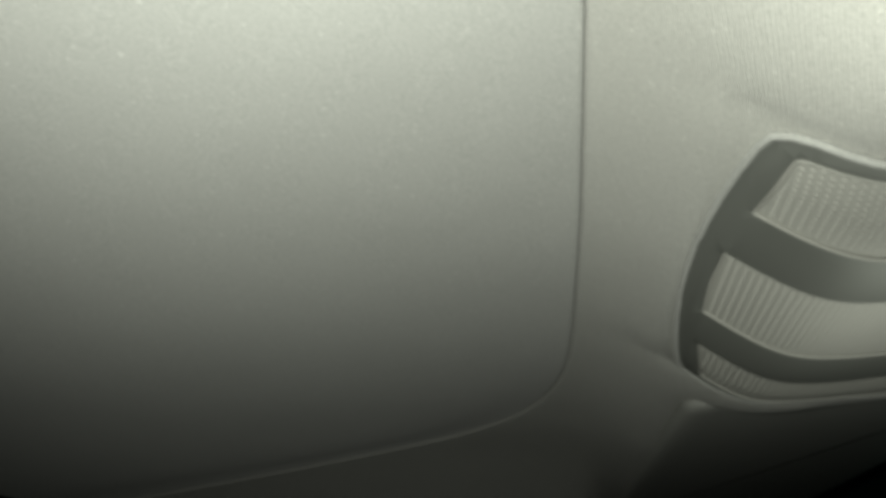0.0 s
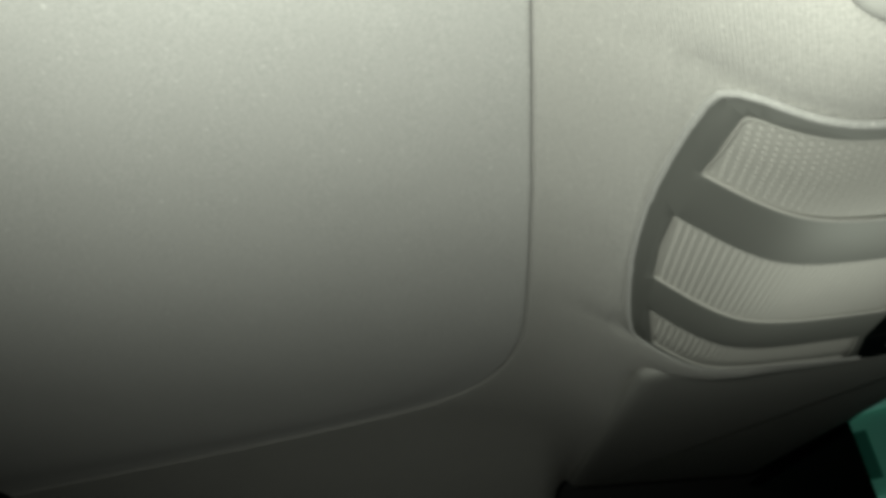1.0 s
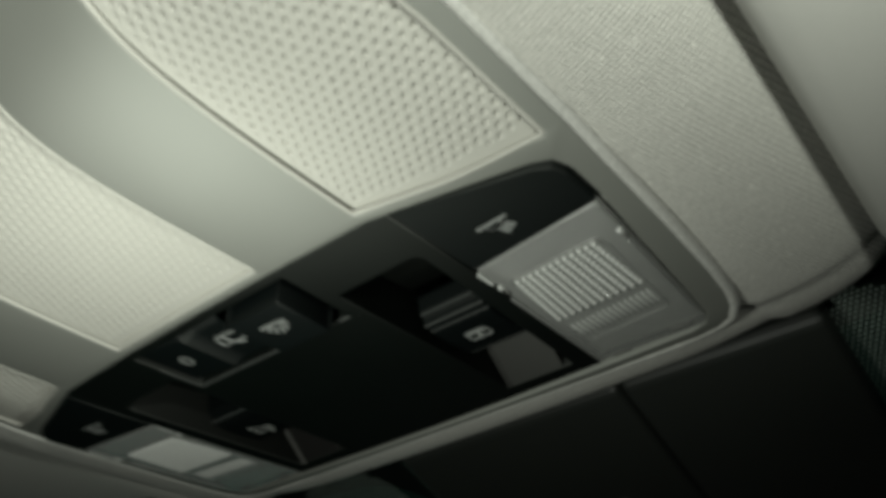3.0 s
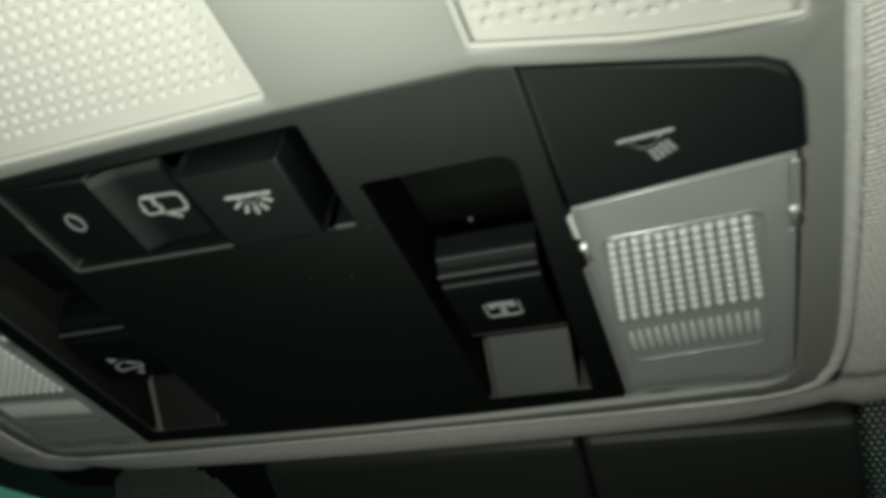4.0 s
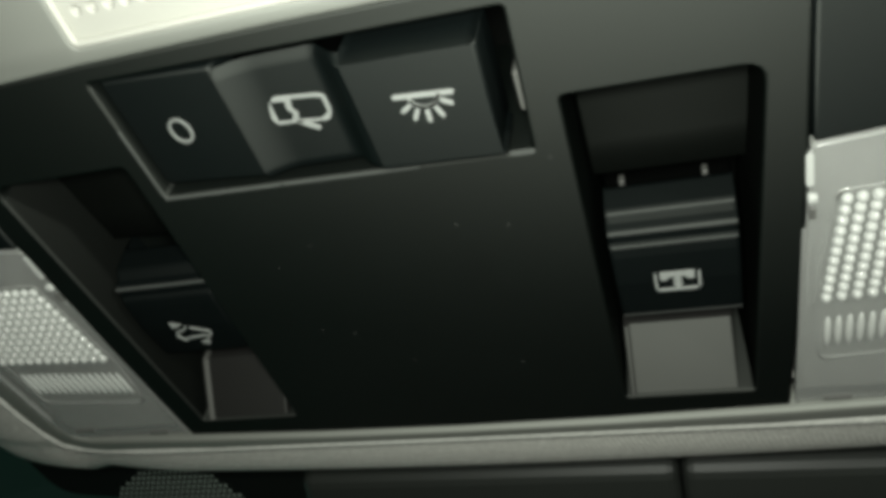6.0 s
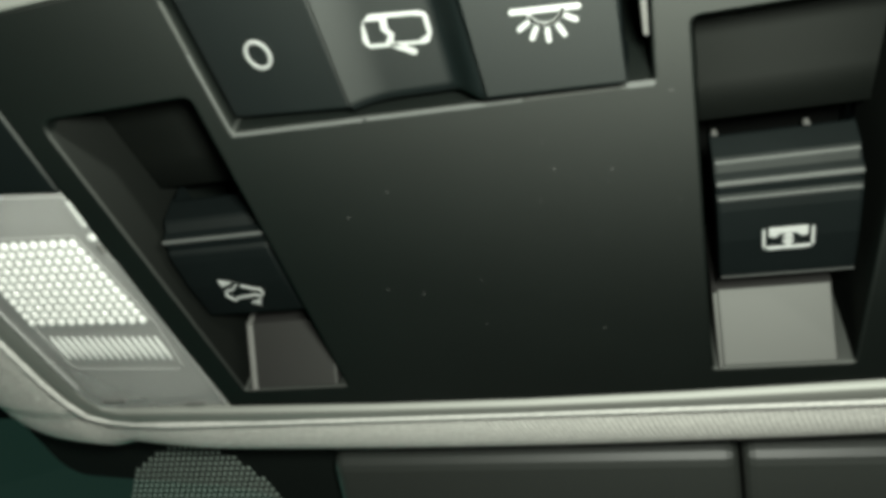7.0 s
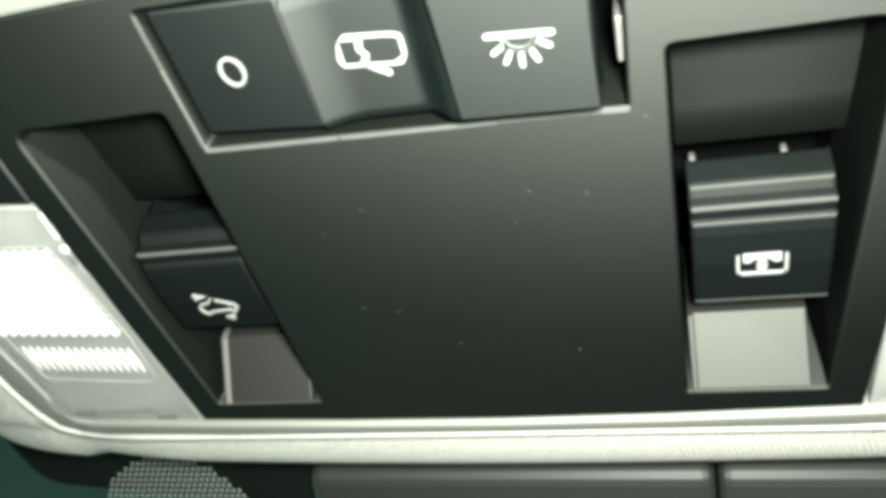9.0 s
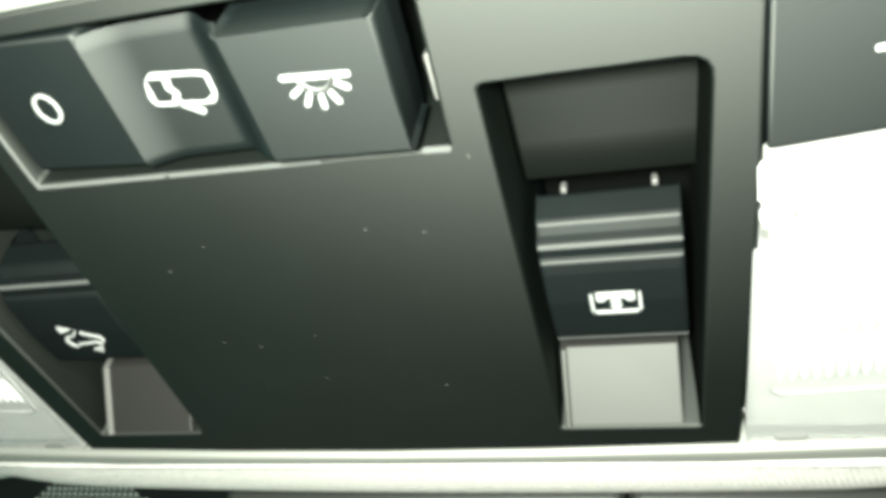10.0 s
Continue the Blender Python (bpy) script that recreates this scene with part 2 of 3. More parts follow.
def sweep(profile, x0, x1, end=0.0006):
    """A profile of (y, z) drawn across from x0 to x1, closed at its ends."""
    bm = bmesh.new()
    xs = [(x0, end), (x0 + end * 0.3, end * 0.3), (x0 + end, 0), (x1 - end, 0), (x1 - end * 0.3, end * 0.3), (x1, end)]
    rows = []
    for x, up in xs:
        rows.append([bm.verts.new((x, y, z + up)) for y, z in profile])
    for a, b in zip(rows, rows[1:]):
        for i in range(len(profile) - 1):
            bm.faces.new((a[i], a[i + 1], b[i + 1], b[i]))
    top = 0.004
    for row in (rows[0], rows[-1]):
        up = [bm.verts.new((v.co.x, v.co.y, v.co.z + top)) for v in row]
        for i in range(len(row) - 1):
            bm.faces.new((row[i], row[i + 1], up[i + 1], up[i]))
    bmesh.ops.recalc_face_normals(bm, faces=bm.faces)
    return bm


def prism(outline, z0, z1):
    bm = bmesh.new()
    a = [bm.verts.new((x, y, z0)) for x, y in outline]
    b = [bm.verts.new((x, y, z1)) for x, y in outline]
    bm.faces.new(a)
    bm.faces.new(b[::-1])
    for i in range(len(a)):
        j = (i + 1) % len(a)
        bm.faces.new((a[i], a[j], b[j], b[i]))
    bmesh.ops.recalc_face_normals(bm, faces=bm.faces)
    return bm


def block(x0, x1, y0, y1, z0, z1, r=0.001):
    bm = bmesh.new()
    bmesh.ops.create_cube(bm, size=1)
    for v in bm.verts:
        v.co = Vector((x0 if v.co.x < 0 else x1, y0 if v.co.y < 0 else y1, z0 if v.co.z < 0 else z1))
    bmesh.ops.bevel(bm, geom=bm.edges[:], offset=r, segments=3, profile=0.5, affect="EDGES")
    return bm


def strokes(bm, lines, width, z, thick=0.00012):
    """Printed lines: each a run of (x, y) points, drawn as flat bars with round joints."""
    for pts in lines:
        for a, b in zip(pts, pts[1:]):
            a, b = Vector(a), Vector(b)
            d = (b - a).normalized() * width / 2
            n = Vector((-d.y, d.x))
            ring = []
            for k in range(13):
                t = math.pi * k / 12
                ring.append(b + n * math.cos(t) + d * math.sin(t))
            for k in range(13):
                t = math.pi * k / 12
                ring.append(a - n * math.cos(t) - d * math.sin(t))
            vs = [bm.verts.new((p.x, p.y, z - thick)) for p in ring]
            bm.faces.new(vs)
            up = [bm.verts.new((p.x, p.y, z + 0.0002)) for p in ring]
            for k in range(len(vs)):
                j = (k + 1) % len(vs)
                bm.faces.new((vs[k], vs[j], up[j], up[k]))
    return bm


def filled(bm, pts, z, thick=0.00013):
    vs = [bm.verts.new((x, y, z - thick)) for x, y in pts]
    up = [bm.verts.new((x, y, z + 0.0002)) for x, y in pts]
    bm.faces.new(vs)
    for k in range(len(vs)):
        j = (k + 1) % len(vs)
        bm.faces.new((vs[k], vs[j], up[j], up[k]))
    return bm


def arc(cx, cy, rx, ry, a0, a1, k=20):
    return [(cx + rx * math.cos(radians(a0 + (a1 - a0) * i / k)), cy + ry * math.sin(radians(a0 + (a1 - a0) * i / k))) for i in range(k + 1)]


# ---- headliner with its bulge round the console, and the sunroof opening ----
def ceiling_height(x, y):
    """Height of the cloth: level with the pod's rim, rising round it to the roof and the windscreen header."""
    e = max(abs(x) - 0.106, 0)
    c = e / (1 + (e / 0.04) ** 2) ** 0.5
    w = min(max((-0.13 - y) / 0.07, 0), 1)
    w = w * w * (3 - 2 * w)
    g = e / (1 + (e / 0.07) ** 4) ** 0.25
    far = (1 - w) * 1.25 * g * g / (g + 0.008) + w * c * c / (c + 0.10)
    h = math.hypot(far, max(-0.125 - y, 0))
    d = h - 0.0322
    rise = max(0.5651 * (d + math.hypot(d, 0.0155)) - 0.0020 * max(1 - h / 0.03, 0), 1e-4)
    t = min(max((0.01 - y) / 0.21, 0), 1)
    cap = 0.028 + 0.10 * t * t * (3 - 2 * t)
    z = 1.2 + (rise ** -4 + cap ** -4 + 0.09 ** -4) ** -0.25
    if y > -0.2:
        s = min((y + 0.2) / 0.014, 1.0)
        z = max(z, roofline(y) + 0.0036 * s - 0.0020 - (0.25 + 0.45 * min(max((y + 0.185) / 0.03, 0), 1)) * e)
    z += side_lift(x, y) * math.exp(-e / 0.06) - 0.0002
    f = min(max((y + 0.224) / 0.038, 0), 1)
    f = f * f * (3 - 2 * f)
    z += 0.06 * max(abs(x) - 0.28, 0) * f - 0.9 * max(abs(x) - 0.37, 0) ** 2 * (1 - f)
    return z


HALF = [(0, -0.2275), (0.06, -0.228), (0.12, -0.2288), (0.1627, -0.23), (0.1907, -0.2321), (0.218, -0.2361), (0.2425, -0.2412), (0.2686, -0.249),
        (0.2951, -0.2606), (0.3194, -0.2783), (0.3381, -0.3018), (0.3511, -0.3298), (0.3634, -0.3799), (0.3738, -0.4399), (0.3834, -0.5198), (0.3975, -0.6785)]


def opening(s):
    """The front rim of the sunroof opening, from its one side (s = -1) round the front to the other (s = 1)."""
    k = abs(s) * (len(HALF) - 1)
    i = min(int(k), len(HALF) - 2)
    f = k - i
    x = HALF[i][0] * (1 - f) + HALF[i + 1][0] * f
    y = HALF[i][1] * (1 - f) + HALF[i + 1][1] * f
    return math.copysign(x, s), y


POD = [(0.0, -0.1905), (0.02, -0.1902), (0.04, -0.1895), (0.06, -0.1880), (0.08, -0.1860), (0.094, -0.1838), (0.1015, -0.1815), (0.1050, -0.1775),
       (0.1066, -0.172), (0.1078, -0.160), (0.1088, -0.145), (0.1092, -0.12), (0.1088, -0.085), (0.1083, -0.066), (0.1076, -0.042), (0.1066, -0.02),
       (0.1055, -0.009), (0.1040, -0.0025), (0.1010, 0.0028), (0.0965, 0.0058), (0.0900, 0.0068), (0.06, 0.0072), (0.0, 0.0080)]
POD = [drawn_in(p) for p in POD]
POD_OUT = ccw(POD + [(-x, y) for x, y in POD[-2:0:-1]])


def inside(p, poly):
    x, y, hit = p[0], p[1], False
    for (x0, y0), (x1, y1) in zip(poly, poly[1:] + poly[:1]):
        if (y0 > y) != (y1 > y) and x < (x1 - x0) * (y - y0) / (y1 - y0) + x0:
            hit = not hit
    return hit


def headliner():
    bm = bmesh.new()
    nu, nv = 420, 140
    rows = []
    for i in range(nu + 1):
        s = -1 + 2 * i / nu
        ix, iy = opening(s)
        front = 0.0172 - 0.30 * min(s * s, 0.04)
        if abs(s) < 0.62:
            ox, oy = s / 0.62 * 0.62, front
        else:
            ox, oy = math.copysign(0.62, s), front - (abs(s) - 0.62) / 0.38 * 0.74
        row = []
        w = Vector((ox - ix, oy - iy)).normalized()
        for back, up in ((0.0004, 0.014), (0.0001, 0.006), (0.0002, 0.002)):
            row.append((ix - w.x * back, iy - w.y * back, ceiling_height(ix, iy) + up))
        for j in range(nv + 1):
            f = j / nv
            lift = 0.0005 * max(0, 1 - f * nv / 3.0) ** 2
            x, y = ix + (ox - ix) * f, iy + (oy - iy) * f
            row.append((x, y, ceiling_height(x, y) + lift))
        if abs(s) <= 0.62:
            for k in range(1, 9):
                a = math.pi / 2 * k / 8
                row.append((ox, oy + 0.020 * math.sin(a), ceiling_height(ox, oy) + 0.020 * (1 - math.cos(a))))
            row.append((ox, oy + 0.0202, ceiling_height(ox, oy) + 0.05))
        rows.append([bm.verts.new(p) for p in row])
    hole = inset(POD_OUT, 0.004)
    for a, b in zip(rows, rows[1:]):
        for j in range(min(len(a), len(b)) - 1):
            quad = (a[j], a[j + 1], b[j + 1], b[j])
            c = sum((v.co for v in quad), Vector()) / 4
            if abs(c.x) < 0.11 and -0.2 < c.y < 0.01 and inside((c.x, c.y), hole):
                continue
            bm.faces.new(quad)
    bmesh.ops.recalc_face_normals(bm, faces=bm.faces)
    return bm


ceiling = thing("ceiling", "light grey knitted cloth headliner with a moulded bulge", "ceiling", kind="structure",
                data=finish(headliner(), "ceiling", M_CLOTH, True))


def tube(pts, r, n=8):
    """A closed round bead along the points."""
    bm = bmesh.new()
    rows = []
    for a, b, c in zip(pts[-1:] + pts[:-1], pts, pts[1:] + pts[:1]):
        t = (Vector(c) - Vector(a)).normalized()
        u = t.cross(Vector((0, 0, 1))).normalized()
        v = u.cross(t)
        rows.append([bm.verts.new(Vector(b) + (u * math.cos(q) + v * math.sin(q)) * r) for q in [2 * math.pi * k / n for k in range(n)]])
    for p, q in zip(rows, rows[1:] + rows[:1]):
        for k in range(n):
            bm.faces.new((p[k], p[(k + 1) % n], q[(k + 1) % n], q[k])).smooth = True
    bmesh.ops.recalc_face_normals(bm, faces=bm.faces)
    return bm


edge = []
for p, q in zip(POD_OUT, POD_OUT[1:] + POD_OUT[:1]):
    for i in range(4):
        x, y = p[0] + (q[0] - p[0]) * i / 4, p[1] + (q[1] - p[1]) * i / 4
        edge.append((x, y, roofline(y) + side_lift(x, y) - 0.0002))
part("cloth_edge", tube(edge, 0.0014), M_SHADE, ceiling, "rolled cloth edge round the console")


def dome_z(x):
    return 1.2715 + 0.010 * (x / 0.3) ** 2


# ---- sunroof shade, filling the opening with a soft turned-up edge ----
def shade():
    bm = bmesh.new()
    rings = []
    prof = [(0.0006, 0.014), (0.0007, 0.0014), (0.0013, 0.0006), (0.0030, 0.0003), (0.006, 0.0005), (0.011, 0.0007), (0.018, 0.0006), (0.027, 0.0005), (0.038, 0.0), (0.055, -0.0004)]
    nu = 160
    for d, up in prof + [(None, None)]:
        ring = []
        for i in range(nu + 1):
            s = -1 + 2 * i / nu
            x, y = opening(s)
            tx, ty = x * 0.35, -0.68
            w = Vector((tx - x, ty - y))
            w = w.normalized() if w.length > 0.01 else Vector((-math.copysign(1, s), 0))
            if d is None:
                ring.append((x * 0.2, -0.72, dome_z(x * 0.2) + 0.012))
            else:
                px, py = x + w.x * d, y + w.y * d
                f = min(d / 0.055, 1)
                f = f * f * (3 - 2 * f)
                ring.append((px, py, (ceiling_height(x, y) + up) * (1 - f) + dome_z(px) * f))
        rings.append(ring)
    full = rings[:-1]
    a, b = rings[-2], rings[-1]
    for k in range(1, 13):
        f = k / 12
        full.append([(p[0] * (1 - f) + q[0] * f, p[1] * (1 - f) + q[1] * f, p[2] * (1 - f) + q[2] * f) for p, q in zip(a, b)])
    vs = [[bm.verts.new(p) for p in r] for r in full]
    for r0, r1 in zip(vs, vs[1:]):
        for i in range(nu):
            bm.faces.new((r0[i], r0[i + 1], r1[i + 1], r1[i]))
    bmesh.ops.recalc_face_normals(bm, faces=bm.faces)
    return bm


thing("sunroof_shade", "closed pale grey cloth sunroof shade in the headliner", "sunroof shade", data=finish(shade(), "sunroof_shade", M_SHADE, True))

# ---- overhead console ----
console = thing("overhead_console", "grey plastic overhead console with black switch panel and two map lamps", "overhead console")
FACE = 1.2
CUTS = [-0.19 + 0.0035 * i for i in range(21)]

BLACK_R = [(0.0627, 0.0), (0.0644, -0.030), (0.0652, -0.0600), (0.0652, -0.0897), (0.0604, -0.0908), (0.03, -0.0916), (0.0, -0.0918)]
LAMP_R = rounded([(0.0636, -0.0004), (0.0655, -0.0592), (0.1003, -0.0628), (0.0985, -0.030), (0.0966, -0.0002)], [0.0008, 0.001, 0.001, 0, 0.006])
SIDE_R = rounded([(0.0656, -0.0600), (0.0656, -0.0894), (0.0965, -0.0808), (0.0999, -0.0784), (0.1012, -0.0745), (0.1013, -0.0638)], [0.0008, 0.0008, 0.001, 0.001, 0.001, 0.0008])
WINDOW = [(0.0, 0.0022), (0.03, 0.0017), (0.0627, 0.0006), (0.0905, 0.0002), (0.0945, -0.0008), (0.0968, -0.0045), (0.0976, -0.012), (0.0990, -0.030), (0.1012, -0.064), (0.1010, -0.0745),
          (0.0998, -0.0782), (0.0965, -0.0805), (0.0604, -0.0908), (0.03, -0.0916), (0.0, -0.0918)]
WINDOW = ccw(WINDOW + [(-x, y) for x, y in WINDOW[-2:0:-1]])
P_SIDE = rounded([(0.0604, -0.0945), (0.0604, -0.1800), (0.0975, -0.1752), (0.1022, -0.150), (0.1036, -0.120), (0.1030, -0.0848)], [0.001, 0.001, 0.003, 0, 0, 0.001])
P_SIDE = [drawn_in(p) for p in P_SIDE]
P_MID = rounded([(0.0285, -0.0948), (0.0268, -0.1826), (0.0, -0.1836), (-0.0268, -0.1826), (-0.0285, -0.0948)], [0.001, 0.001, 0, 0.001, 0.001])

bezel = plate(POD_OUT, [WINDOW, P_SIDE, mirror_x(P_SIDE), P_MID], r=0.0010, depth=0.0060, height=lambda x, y: roofline(y) + side_lift(x, y) - 0.0008, cut=CUTS)
part("bezel", bezel, M_BEZEL, console, "smooth grey plastic bezel")


def grille(corners):
    """A dimpled panel between four corners (front inner, rear inner, rear outer, front outer)."""
    a, b, c, d = [Vector(p) for p in corners]
    nu, nv = int((d - a).length / 0.0003), int((b - a).length / 0.0003)
    pitch = 0.0026

    def f(u, v):
        p = (a * (1 - v) + b * v) * (1 - u) + (d * (1 - v) + c * v) * u
        m = min(u * (d - a).length, (1 - u) * (d - a).length, v * (b - a).length, (1 - v) * (b - a).length)
        row = round(p.y / (pitch * 0.866))
        sx = pitch * (0.5 if row % 2 else 0.0)
        dx, dy = (p.x - sx) / pitch, p.y - row * pitch * 0.866
        r = math.hypot((dx - round(dx)) * pitch, dy)
        dip = 0.0011 * max(0.0, 1 - (r / 0.00068) ** 3) if m > 0.0042 else 0.0
        return (p.x, p.y, roofline(p.y) + side_lift(p.x, p.y) + 0.0006 + dip)
    return sheet(nu, nv, f)


PANEL = [(0.0585, -0.0930), (0.0585, -0.1825), (0.1040, -0.1775), (0.1055, -0.0834)]
part("grille_panel", grille(PANEL), M_GRILLE, console, "pale perforated grille panel")
part("grille_panel", grille(mirror_x(PANEL)), M_GRILLE, console, "pale perforated grille panel")
part("grille_panel", grille([(-0.0305, -0.0934), (-0.0305, -0.1855), (0.0305, -0.1855), (0.0305, -0.0934)]), M_GRILLE, console, "pale perforated grille panel")

# Added pale beads give the grille openings the bright line of a lit edge.
for out in (P_SIDE, mirror_x(P_SIDE), P_MID):
    line = []
    for p, q in zip(out, out[1:] + out[:1]):
        n = max(1, int((Vector(q) - Vector(p)).length / 0.003))
        for i in range(n):
            x, y = p[0] + (q[0] - p[0]) * i / n, p[1] + (q[1] - p[1]) * i / n
            line.append((x, y, roofline(y) + side_lift(x, y) - 0.0002))
    part("grille_edge_gleam", tube(line, 0.0006, 6), M_GRILLE, console, "thin pale bead standing in for the lit grille edge")

# switch panel
GROUP = rounded([(-0.0306, -0.0668), (-0.0308, -0.0886), (0.0300, -0.0880), (0.0292, -0.0655)], 0.0007, 3)
RECESS = rounded([(0.0343, -0.0054), (0.0343, -0.0736), (0.0600, -0.0736), (0.0568, -0.0054)], [0.0006, 0.0012, 0.003, 0.0006], 4)
black_out = BLACK_R + [(-x, y) for x, y in BLACK_R[-2::-1]]
black_out = ccw(black_out + [(-0.03, 0.0012), (0.0, 0.0016), (0.03, 0.0012)])
panel = part("switch_panel", plate(black_out, [GROUP, RECESS, mirror_x(RECESS)], r=0.0006, depth=0.0300, height=lambda x, y: FACE), M_BLACK, console, "matt black plastic switch panel with dust")
# Extra-dark sheet stands in for the shade deep inside the recesses.
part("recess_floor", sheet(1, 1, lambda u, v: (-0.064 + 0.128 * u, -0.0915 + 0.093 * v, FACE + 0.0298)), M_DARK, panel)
for k in (1, -1):
    out = SIDE_R if k > 0 else mirror_x(SIDE_R)
    part("lamp_switch", plate(out, r=0.0005, depth=0.006, height=lambda x, y: FACE + 0.0001), M_BUTTON, console, "black push switch beside the map lamp")
# Light along the button opening's lip, drawn as pale strokes.
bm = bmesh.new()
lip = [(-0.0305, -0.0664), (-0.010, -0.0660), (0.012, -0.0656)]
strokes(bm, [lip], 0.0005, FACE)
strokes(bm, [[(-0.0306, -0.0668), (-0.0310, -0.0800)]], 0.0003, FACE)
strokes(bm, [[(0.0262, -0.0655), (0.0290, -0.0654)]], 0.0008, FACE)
part("edge_gleam", bm, M_GLEAM, panel, "pale painted highlight on the edge of the button opening")


# buttons: a slanted one, a hollow one and a raised one
def hollow_button():
    def f(u, v):
        x, y = -0.0106 + 0.0190 * u, -0.0876 + 0.0194 * v
        e = 0.0016 * max(0, 1 - u / 0.3) ** 2
        g = max(0, abs(v - 0.5) * 2 - 0.9) / 0.1
        r = max(0, (u - 0.74) / 0.26)
        return (x, y, FACE + 0.0001 - e - 0.0036 * r * r * (3 - 2 * r) + 0.0008 * g * g)
    return sheet(24, 20, f)


off = part("button", plate(rounded([(-0.0296, -0.0684), (-0.0300, -0.0880), (-0.0110, -0.0880), (-0.0108, -0.0684)], 0.0008, 3), r=0.0006, depth=0.007,
                           height=lambda x, y: FACE + 0.0003 - 0.0010 * (x + 0.0212) / 0.0102), M_BUTTON, console, "black off button with a ring mark")
door_b = part("button", hollow_button(), M_BUTTON, console, "hollowed black button with a car door mark")
dome = part("button", plate(rounded([(0.0082, -0.0690), (0.0078, -0.0872), (0.0266, -0.0868), (0.0268, -0.0684)], 0.0008, 3), r=0.0007, depth=0.010,
                            height=lambda x, y: FACE - 0.0043), M_BUTTON, console, "black dome light button with a lamp mark")
# Added pale block: a glint of reflected light in the slot.
part("slot_glint", block(0.0285, 0.0299, -0.0772, -0.0708, FACE + 0.0022, FACE + 0.007, 0.0004), M_RAIL, panel, "pale block standing in for a glint in the slot")

bm = bmesh.new()
ring = arc(-0.0212, -0.0783, 0.0017, 0.0020, 0, 360, 28)
strokes(bm, [ring], 0.0005, FACE + 0.0002)
for v in bm.verts:
    v.co.z -= 0.0010 * (v.co.x + 0.0212) / 0.0102
part("mark", bm, M_MARK, off, "white ring mark")

z = FACE
car_out = rounded([(-0.0057, -0.0802), (-0.0046, -0.0813), (0.0021, -0.0807), (0.0030, -0.0802), (0.0030, -0.0774), (0.0022, -0.0761), (-0.0057, -0.0767), (-0.0063, -0.0778)], 0.0005, 3)
car_windows = [[(-0.0054, -0.0805), (-0.0032, -0.0803), (-0.0034, -0.0789), (-0.0027, -0.0781), (-0.0034, -0.0770), (-0.0055, -0.07715)], [(-0.0022, -0.0805), (0.0010, -0.08025), (0.0024, -0.0799), (0.0024, -0.0774), (0.0010, -0.0766), (-0.0024, -0.0769), (-0.0019, -0.0781), (-0.0025, -0.0790)]]
bm = plate(car_out, [ccw(w) for w in car_windows], r=0.00006, depth=0.0003, height=lambda x, y: z - 0.00012, steps=2)
strokes(bm, [[(-0.0024, -0.0767), (0.0, -0.0752)]], 0.0008, z)
part("mark", bm, M_MARK, door_b, "white car mark with an open door")

bm = bmesh.new()
z = FACE - 0.0044
cx, cy = 0.0180, -0.0803
strokes(bm, [[(cx - 0.0038, cy - 0.0003), (cx + 0.0038, cy + 0.0002)]], 0.0007, z)
strokes(bm, [arc(cx, cy, 0.0020, 0.0019, 8, 172, 12)], 0.0005, z)
for a in (28, 62, 92, 122, 150):
    c, s_ = math.cos(radians(a)), math.sin(radians(a))
    strokes(bm, [[(cx + 0.0026 * c, cy + 0.0026 * s_), (cx + 0.0038 * c, cy + 0.0040 * s_)]], 0.00062, z)
part("mark", bm, M_MARK, dome, "white lamp mark with rays")


